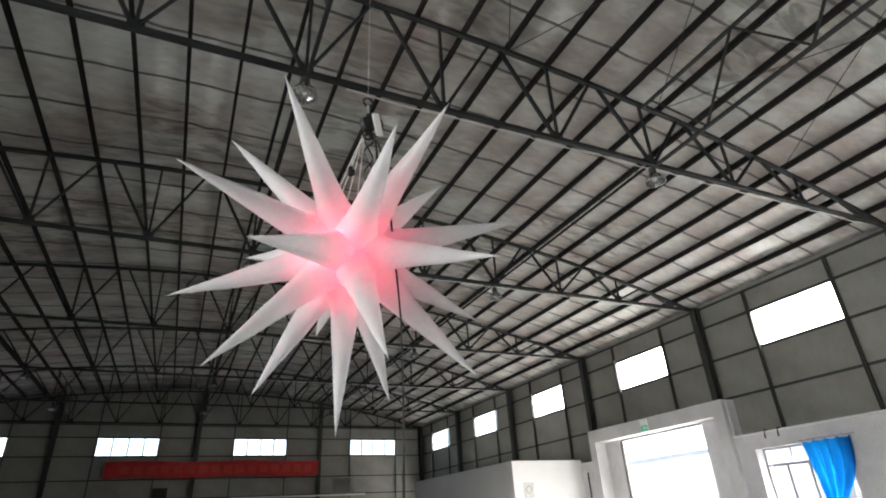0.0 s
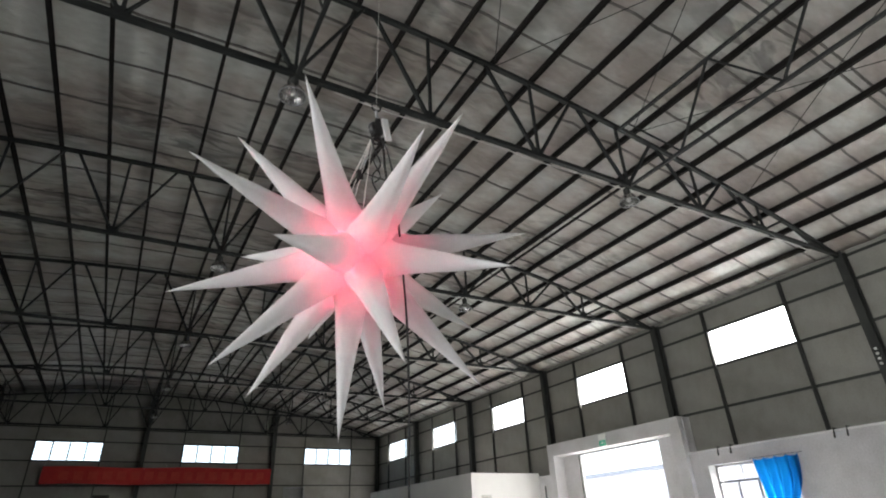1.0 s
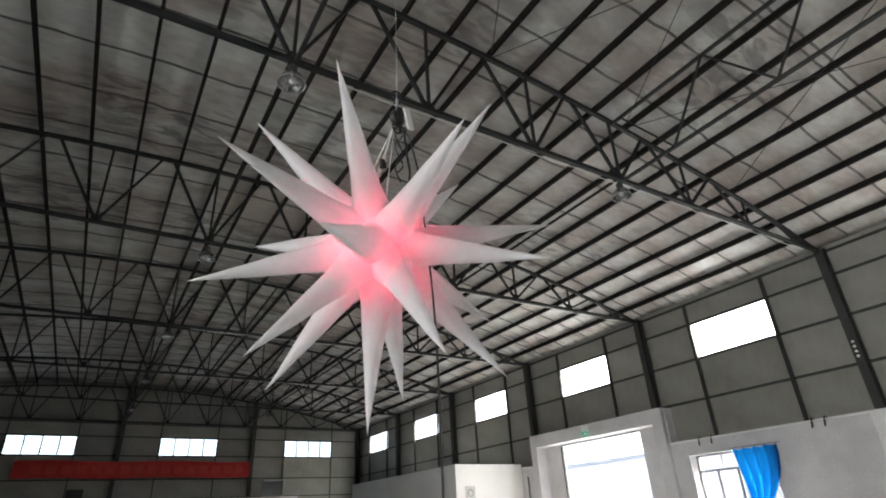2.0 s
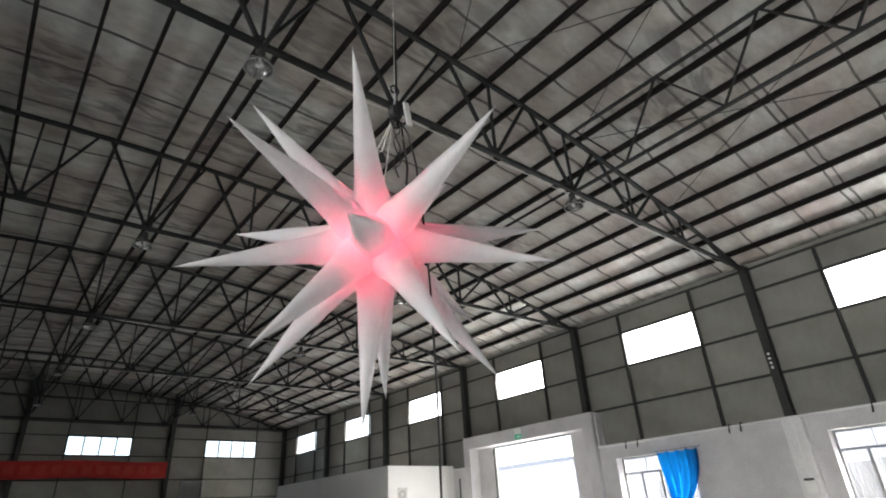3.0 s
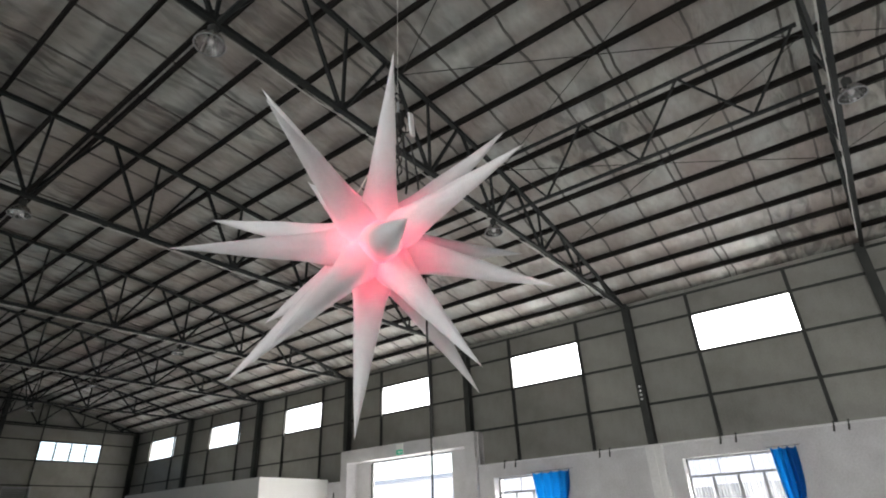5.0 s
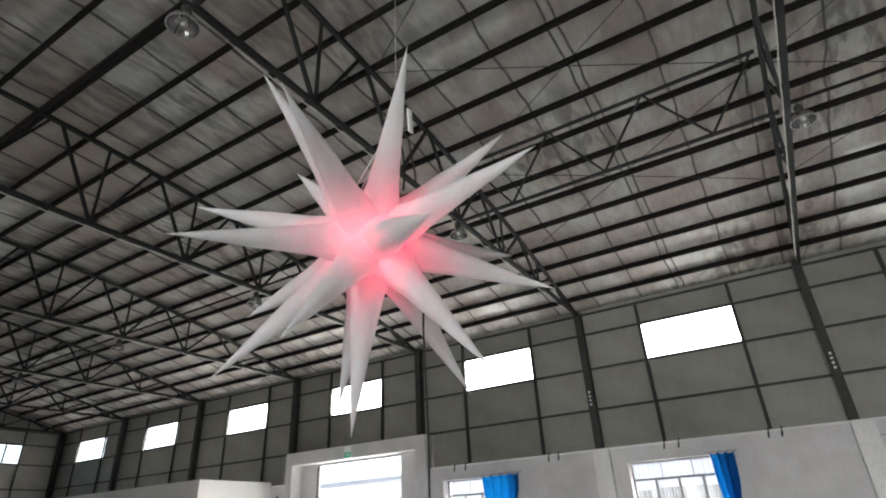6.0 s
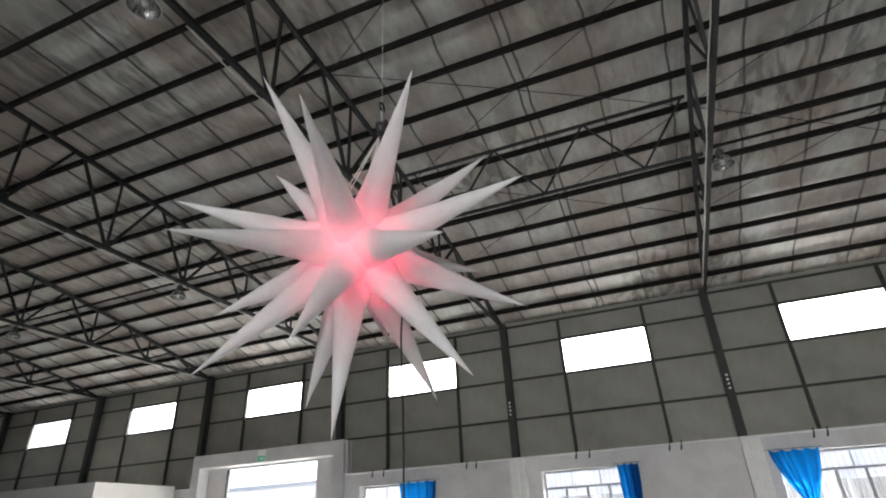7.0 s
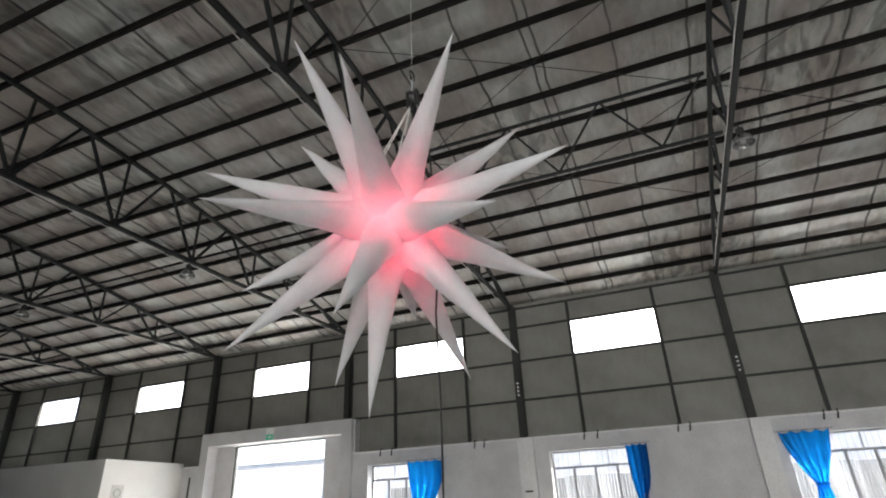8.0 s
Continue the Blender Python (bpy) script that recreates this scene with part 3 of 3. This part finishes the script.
hi = [bm.verts.new((XW + 2 * HALF * i / n, Y_END + 0.02, max(7.31, arch(XW + 2 * HALF * i / n) + 0.42))) for i in range(n + 1)]
for i in range(n):
    bm.faces.new((lo[i], lo[i + 1], hi[i + 1], hi[i]))
g = bmesh.ops.extrude_face_region(bm, geom=bm.faces[:])
bmesh.ops.translate(bm, verts=[v for v in g["geom"] if isinstance(v, bmesh.types.BMVert)], vec=(0, 0.04, 0))
part("gable_sheet", bm, M_CLAD, wall_north)
for z in (1.7, 3.45, 4.45, 5.64, 6.62, 7.3):
    part("girt", sweep(bmesh.new(), channel(0.05, 0.06, 0.01), [(XE, Y_END - 0.03, z), (XW, Y_END - 0.03, z)]), M_GIRT, end_frame)
for x in (-6.1, 0.9, 7.9):
    part("column", sweep(bmesh.new(), hsection(0.2, 0.26, 0.014), [(x, Y_END - 0.2, 0), (x, Y_END - 0.2, arch(x))], (0, 1, 0)), M_GIRT, end_frame)
for i, c in enumerate((-9.6, -2.6, 4.4, 11.4)):
    w = tagged(new("window_%d" % (30 + i)), "high end-wall window with thin glazing bars", "window", kind="structure")
    xa, xb, za, zb = c - 1.525, c + 1.525, 5.66, 6.60
    fr = bmesh.new()
    for q in ((xa, xb, za, za + 0.03), (xa, xb, zb - 0.03, zb), (xa, xa + 0.03, za + 0.03, zb - 0.03), (xb - 0.03, xb, za + 0.03, zb - 0.03)):
        box(fr, q[0], q[1], Y_END, Y_END + 0.05, q[2], q[3])
    part("window_frame", fr, M_ALU, w)
    for u in range(1, 4):
        x = xa + (xb - xa) * u / 4
        part("glazing_bar", box(bmesh.new(), x - 0.03, x + 0.03, Y_END + 0.002, Y_END + 0.05, za + 0.03, zb - 0.03), M_GIRT, w)
    for u in range(1, 6):
        z = za + (zb - za) * u / 6
        part("louvre_bar", box(bmesh.new(), xa + 0.03, xb - 0.03, Y_END + 0.01, Y_END + 0.04, z - 0.016, z + 0.016), M_ALU, w)
    daylight("opening_light", (c, Y_END + 0.14, (za + zb) / 2), (-90, 0, 0), xb - xa, zb - za, 0.02 * WINDOW_POWER)

# red banner with unreadable print
banner = thing("banner", "long red cloth banner hung on the end wall", "banner", (2.16, Y_END - 0.36, 4.92))
bm = bmesh.new()
nx, nz = 60, 4
rows = []
for j in range(nz + 1):
    rows.append([bm.verts.new((-5.66 + 11.32 * i / nx, 0.03 * noise.noise((i * 0.35, j * 0.5, 0)), -0.42 + 0.84 * j / nz + 0.03 * math.sin(i * 0.21))) for i in range(nx + 1)])
for a, b in zip(rows, rows[1:]):
    for i in range(nx):
        bm.faces.new((a[i], a[i + 1], b[i + 1], b[i]))
sheet_red = part("cloth", bm, M_RED, banner, smooth=True)
for i in range(16):
    x = -4.9 + i * 0.65
    part("print", box(bmesh.new(), x, x + 0.42, -0.05, -0.045, -0.22, 0.2), M_REDMARK, sheet_red, "faded pale red print bar")
for x in (-5.6, 0, 5.6):
    part("tie_cord", sweep(bmesh.new(), ring(0.01, 5), [(x, 0.0, 0.42), (x, 0.30, 0.62)]), M_ROPE, banner)

# louvre vent, pipes and dark hatch on the end wall
vent = thing("wall_vent", "pale slatted ventilation louvre on the end wall", "vent", (9.35, Y_END - 0.10, 3.87))
bm = bmesh.new()
for q in ((-0.62, 0.62, -0.5, -0.44), (-0.62, 0.62, 0.44, 0.5), (-0.62, -0.56, -0.44, 0.44), (0.56, 0.62, -0.44, 0.44)):
    box(bm, q[0], q[1], -0.05, 0.05, q[2], q[3])
part("frame", bm, M_ALU, vent)
for i in range(9):
    z = -0.40 + 0.1 * i
    part("slat", sweep(bmesh.new(), rect(0.012, 0.09), [(-0.56, 0, z), (0.56, 0, z)], (0, 0.7, 0.7)), M_ALU, vent)
rod("pipe", [(3.0, Y_END - 0.3, 3.37), (10.8, Y_END - 0.3, 3.37)], 0.05, M_WHITE, "long white pipe along the end wall", "pipe")
tagged(link("wall_hatch", bevelled(-1.05, -0.3, Y_END - 0.12, Y_END - 0.06, 2.6, 4.0, 0.01), M_CABLE), "dark closed hatch in the end wall", "hatch")

# ---- plain walls that close the place ----
def west_wall():
    """Plain wall; high and low openings in two bays are added, unseen, for fill."""
    bm = bmesh.new()
    for k in range(BAYS):
        y0 = Y_FIRST + BAY * k
        ya, yb = y0 + SIDE_W, y0 + SIDE_W + WIN_W
        for q in ((y0, ya, 0, 7.65), (yb, y0 + BAY, 0, 7.65), (ya, yb, 6.75, 7.65), (ya, yb, 3.2, 5.7), (ya, yb, 0, 0.95)):
            box(bm, XW - 0.2, XW, *q)
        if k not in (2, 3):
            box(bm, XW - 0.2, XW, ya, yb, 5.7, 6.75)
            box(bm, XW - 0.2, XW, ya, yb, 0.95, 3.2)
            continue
        # added lamps in the unseen openings, to brighten the roof and the star
        daylight("opening_light", (XW - 0.22, (ya + yb) / 2, 6.22), (0, -90, 0), 1.05, WIN_W, 1.15 * WINDOW_POWER, 100)
        daylight("opening_light", (XW - 0.22, (ya + yb) / 2, 2.08), (0, -90, 0), 2.25, WIN_W, 1.32 * WINDOW_POWER, 100)
    return bm


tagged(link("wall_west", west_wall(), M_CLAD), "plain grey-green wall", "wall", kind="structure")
tagged(link("wall_south", box(bmesh.new(), XW - 0.2, XE + 0.2, Y_BACK - 0.2, Y_BACK - 0.002, 0, 9.7), M_CLAD), "plain grey-green wall", "wall", kind="structure")

# ---- partition room in the corner ----
room = tagged(new("partition_room"), "low white partition room beside the doorway", "partition room", kind="structure")
RX0, RX1, RY0, RY1, RZ = 11.33, 14.30, 18.2, 28.0, 3.51
part("front_wall", box(bmesh.new(), RX0, RX1 + 0.2, RY0, RY0 + 0.10, 0, RZ), M_DRYWALL, room)
part("side_wall", box(bmesh.new(), RX0 + 0.003, RX0 + 0.10, RY0 + 0.101, RY1, 0, RZ), M_DRYWALL, room)
part("room_roof", box(bmesh.new(), RX0 + 0.101, RX1 + 0.2, RY0 + 0.101, RY1, RZ - 0.1, RZ - 0.01), M_DRYWALL, room)
poster = thing("wall_notice", "small grey printed notice on the partition", "notice", (11.95, RY0 - 0.004, 2.45))
notice_sheet = part("sheet", box(bmesh.new(), -0.22, 0.22, -0.006, 0, -0.3, 0.3), M_FROST, poster)
bm = lathe(bmesh.new(), [(0.09, 0.0), (0.15, 0.0), (0.15, 0.004), (0.09, 0.004), (0.09, 0.0)], 20, pose(0.0, -0.007, 0.06, 90, 0, 0))
part("mark", bm, M_ALU, notice_sheet)
rod("wall_conduit", [(14.28, 17.6, 0.0), (14.28, 17.6, 3.0)], 0.03, M_GIRT, "thin dark conduit on the portal", "conduit")

# ---- sheet-metal fence across the yard ----
fence = thing("yard_fence", "grey corrugated sheet-metal fence along the yard", "fence", (20.0, 0, -0.22))
M_FENCE = material("weathered_fence_sheet", (0.20, 0.21, 0.215), (0.42, 0.43, 0.44), 0.6, 0.0, 0.9, 30, 0.1, random_amount=0.3, stretch=(1, 3.0, 0.3))
bm = bmesh.new()
steps = 72
rim = []
for i in range(steps + 1):
    dx = (0.0, 0.03, 0.03, 0.0)[i % 4]
    rim.append((bm.verts.new((dx, 1.8 * i / steps, 0)), bm.verts.new((dx, 1.8 * i / steps, 2.75))))
for a, c in zip(rim, rim[1:]):
    bm.faces.new((a[0], c[0], c[1], a[1]))
g = bmesh.ops.extrude_face_region(bm, geom=bm.faces[:])
bmesh.ops.translate(bm, verts=[v for v in g["geom"] if isinstance(v, bmesh.types.BMVert)], vec=(0.004, 0, 0))
first = part("sheet", bm, M_FENCE, fence)
first.location = (0, -14.4, 0)
for k in range(1, 15):
    shared("sheet", first.data, fence, Matrix.Translation((0.005 * (k % 2), -14.4 + 1.8 * k, 0.03 * math.sin(k * 2.1) - 0.03)))
for k in range(8):
    part("post", box(bmesh.new(), 0.05, 0.11, -14.4 + 3.6 * k, -14.34 + 3.6 * k, 0, 2.7), M_GIRT, fence)

# ---- the yard's building opposite the doorway ----
shed = thing("yard_building", "pale building across the yard", "building", (0, 0, 0))
part("wall", box(bmesh.new(), 30, 30.4, -60, 80, -0.22, 4.75), M_PLASTER, shed)
part("coping", box(bmesh.new(), 29.9, 30.5, -60, 80, 4.75, 4.85), M_ALU, shed)
part("gutter", sweep(bmesh.new(), ring(0.08, 8), [(29.8, 22, 4.62), (29.8, 34, 4.62)]), M_ALU, shed)

# ---- high-bay lamps ----
def build_lamp():
    t = thing("high_bay_lamp", "unlit bell-shaped aluminium high-bay lamp under a truss", "ceiling lamp", (0, 0, 0), "high-bay lamps")
    part("hook", sweep(bmesh.new(), ring(0.012, 6), [(0, 0, 0.30), (0, 0, 0.2)]), M_GIRT, t)
    part("ballast", lathe(bmesh.new(), [(0, 0.2), (0.06, 0.2), (0.075, 0.18), (0.075, 0.06), (0.06, 0.04), (0, 0.04)], 18), M_GIRT, t, smooth=True)
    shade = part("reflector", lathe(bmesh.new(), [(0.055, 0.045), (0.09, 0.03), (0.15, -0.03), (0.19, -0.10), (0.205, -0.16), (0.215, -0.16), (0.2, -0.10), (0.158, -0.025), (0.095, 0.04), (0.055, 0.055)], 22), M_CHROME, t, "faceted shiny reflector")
    part("bulb", lathe(bmesh.new(), [(0, -0.14), (0.03, -0.13), (0.048, -0.09), (0.04, -0.04), (0.022, 0.0), (0.022, 0.035), (0, 0.036)], 16), M_WHITE, shade, "white bulb", True)
    part("rim", lathe(bmesh.new(), [(0.203, -0.161), (0.212, -0.170), (0.223, -0.165), (0.222, -0.155), (0.214, -0.152)], 28), M_ALU, shade, "bright rolled rim", True)
    return t


LAMPS = [(XC + 6.34 * i, -0.77 if k == 2 else y) for k, y in enumerate(TRUSS_Y[1:-1]) for i in (-1, 0, 1)]
lamp = build_lamp()
lamp.location = (*LAMPS[0], Z_LOW - 0.27)
lamp.scale = (0.86, 0.86, 0.86)
for x, y in LAMPS[1:]:
    copy_thing(lamp, Matrix.Translation((x, y, Z_LOW - 0.27)))

for i in (-1, 0, 1):
    x = XC + 6.34 * i
    rod("lamp_bracket", [(x, -0.64, Z_LOW - 0.02), (x, -0.785, Z_LOW - 0.02)], 0.014, M_STEEL, "short dark steel bracket holding a lamp off the truss", "bracket", "lamp brackets")

# pale cable clipped along bottom chords
for y in TRUSS_Y[2:8]:
    pts = [(XC + 0.6 + 12.4 * i / 40, y + 0.075 + 0.02 * noise.noise((i * 0.4, y, 1)), Z_LOW - 0.03 - 0.03 * abs(math.sin(i * math.pi / 5))) for i in range(41)]
    rod("lamp_cable", pts, 0.010, M_ROPE, "pale sagging cable along a truss chord", "cable", "truss cables")

# ---- the hanging inflatable star ----
C = Vector((0.850, 2.536, 3.195))
# azimuth, elevation, length of each spike
SPIKES = [(102, -84, 1.125), (-130.7, 38.8, 1.141), (-93.6, 9.4, 1.131), (-62.4, 40.6, 1.139), (14.9, 45.4, 1.163), (-23.9, 9, 1.149), (-58, -18.4, 1.117),
          (17.9, -11.8, 1.166), (-12.9, -45.5, 1.134), (53.4, -43.8, 1.16), (121.1, -42, 1.162), (-169.2, -45.8, 1.154), (157.4, -12.7, 1.149), (120.4, 16.1, 1.172),
          (-129, -21.1, 1.17), (-163.9, 13.5, 1.144), (167, 45.2, 1.164), (-88.7, -51.6, 1.124), (88, -10.5, 1.15), (47.8, 14.3, 1.136), (90.7, 48.3, 1.06)]
star = thing("inflatable_star", "white inflatable star with many pointed spikes, lit inside, hanging", "inflatable star", C)
R_BODY, R_FOOT = 0.245, 0.106
bm = lathe(bmesh.new(), [(R_BODY * math.sin(math.pi * i / 40), -R_BODY * math.cos(math.pi * i / 40)) for i in range(41)], 80)
part("body", bm, M_STARBODY, star, smooth=True)
for k, (az, el, length) in enumerate(SPIKES):
    a, e = radians(az), radians(el)
    d = Vector((math.cos(e) * math.cos(a), math.cos(e) * math.sin(a), math.sin(e)))
    m = d.to_track_quat("Z", "Y").to_matrix().to_4x4()
    prof = []
    for i in range(23):
        u = (i / 22) ** 1.3
        prof.append((max(0.0, R_FOOT * (1 - u) + 0.040 * (1 - u) ** 12 + 0.004 * math.sin(u * 3.1)) if i < 22 else 0.0, 0.205 + (length - 0.205) * u))
    bm = lathe(bmesh.new(), prof, 20, m)
    for v in bm.verts:
        v.co += 0.004 * noise.noise_vector(v.co * 5 + Vector((k, 0, 0)))
    part("spike", bm, M_STAR, star, smooth=True)
led = thing("led_lamp", "small colour-changing lamp inside the star", "lamp", C + Vector((0, 0, -0.1)))
part("housing", lathe(bmesh.new(), [(0, -0.02), (0.05, -0.02), (0.05, 0.02), (0, 0.02)], 16), M_CABLE, led)
ldat = bpy.data.lights.new("star_lamp", "POINT")
LED_POWER = 6.2
ldat.energy, ldat.color, ldat.shadow_soft_size = LED_POWER, (1.0, 0.07, 0.13), 0.08
lo = new("star_lamp", ldat)
lo.location = C + Vector((-0.05, -0.05, -0.09))

# hoist, ropes and cable above the star
H = Vector((0.918, 2.406, 4.155))
rod("rope", [H + Vector((0, 0, 0.18)), (H.x + 0.02, H.y, arch(H.x) + 0.05)], 0.0018, M_ROPE, "thin white rope from the roof to the hook", "rope")
hook = thing("hanging_pulley", "black pulley block with wire guard and white tag above the star", "pulley", H)
wheel = part("wheel", lathe(bmesh.new(), [(0, -0.025), (0.05, -0.025), (0.06, -0.01), (0.05, 0), (0.06, 0.01), (0.05, 0.025), (0, 0.025)], 18, pose(0, 0, 0, 90, 0, 20)), M_CABLE, hook, smooth=True)
part("hub_cap", lathe(bmesh.new(), [(0, -0.034), (0.018, -0.032), (0.02, 0.032), (0, 0.034)], 12, pose(0, 0, 0, 90, 0, 20)), M_CHROME, wheel, "bright metal hub", True)
for dy in (-0.042, 0.030):
    part("cheek", bevelled(-0.022, 0.022, dy, dy + 0.010, -0.065, 0.07, 0.004), M_CABLE, hook)
part("hook", sweep(bmesh.new(), ring(0.008, 6), [(0.034 * math.sin(radians(24 * a)), 0, 0.205 - 0.036 * math.cos(radians(24 * a))) for a in range(-3, 12)]), M_CABLE, hook)
part("shank", sweep(bmesh.new(), ring(0.011, 8), [(0, 0, 0.06), (0.004, 0, 0.11), (0, 0, 0.172)]), M_ALU, hook, "grey steel shank")
part("shackle", sweep(bmesh.new(), ring(0.008, 6), [(0.03 * math.cos(radians(20 * a)), 0.0, -0.09 + 0.04 * math.sin(radians(20 * a))) for a in range(-9, 10)]), M_CABLE, hook)
for dy in (-0.02, 0.02):
    part("guard_wire", sweep(bmesh.new(), ring(0.005, 5), [(0.03 + 0.075 * math.cos(radians(24 * a)), dy, 0.0 + 0.085 * math.sin(radians(24 * a))) for a in range(-5, 6)]), M_CABLE, hook)
tag = part("tag", bevelled(-0.026, 0.026, -0.014, 0.0, -0.09, 0.085, 0.005), M_WHITE, hook, "white plastic tag strip")
tag.location, tag.rotation_euler = (0.045, -0.075, -0.045), (radians(6), radians(-14), 0)
for i, (dx, dy) in enumerate(((-0.13, 0.05), (-0.10, -0.08), (-0.02, 0.13), (0.03, -0.02))):
    top = H + Vector((-0.02, 0, -0.06))
    rod("sling_rope", [top, C + Vector((dx, dy, 0.33))], 0.0042, M_ROPE, "white sling rope holding the star", "rope", "star slings")
pts = [H + Vector((0.03, 0, -0.05)), (0.98, 2.35, 3.965), (1.03, 2.34, 3.735), (1.05, 2.34, 3.515), (1.065, 2.335, 3.315), (1.085, 2.34, 3.115), (1.115, 2.36, 2.865)]
pts += [(1.137 + 0.004 * math.sin(i), 2.38 + 0.004 * math.cos(i), 2.7 - 2.68 * i / 12) for i in range(13)]
rod("power_cable", pts, 0.0065, M_CABLE, "black power cable hanging past the star to the floor", "cable")
clamp = thing("rope_clamp", "small black clamp on the sling ropes", "clamp", (0.805, 2.408, 3.735))
part("jaw", bevelled(-0.014, 0.014, -0.014, 0.014, -0.035, 0.035, 0.004), M_CABLE, clamp)
part("lever", bevelled(0.012, 0.03, -0.006, 0.006, -0.03, 0.02, 0.003), M_CABLE, clamp)
rod("knotted_rope", [H + Vector((0.05, 0, -0.07)), H + Vector((0.07, 0.01, -0.2)), H + Vector((0.065, -0.01, -0.3)), H + Vector((0.09, 0, -0.42)), H + Vector((0.085, 0.01, -0.55))], 0.008, M_CABLE, "short dark knotted rope under the pulley", "rope")
for k, (sign, drop) in enumerate(((1, 0.40), (-1, 0.46))):
    pts = [H + Vector((0.01 + sign * 0.034 * math.sin(i * 0.62), sign * 0.012 * math.sin(i * 0.62 + 0.5), -0.06 - drop * i / 16)) for i in range(17)]
    rod("twisted_cable", pts, 0.0055, M_CABLE, "thin black cable twisted below the pulley", "cable", "twisted cables")
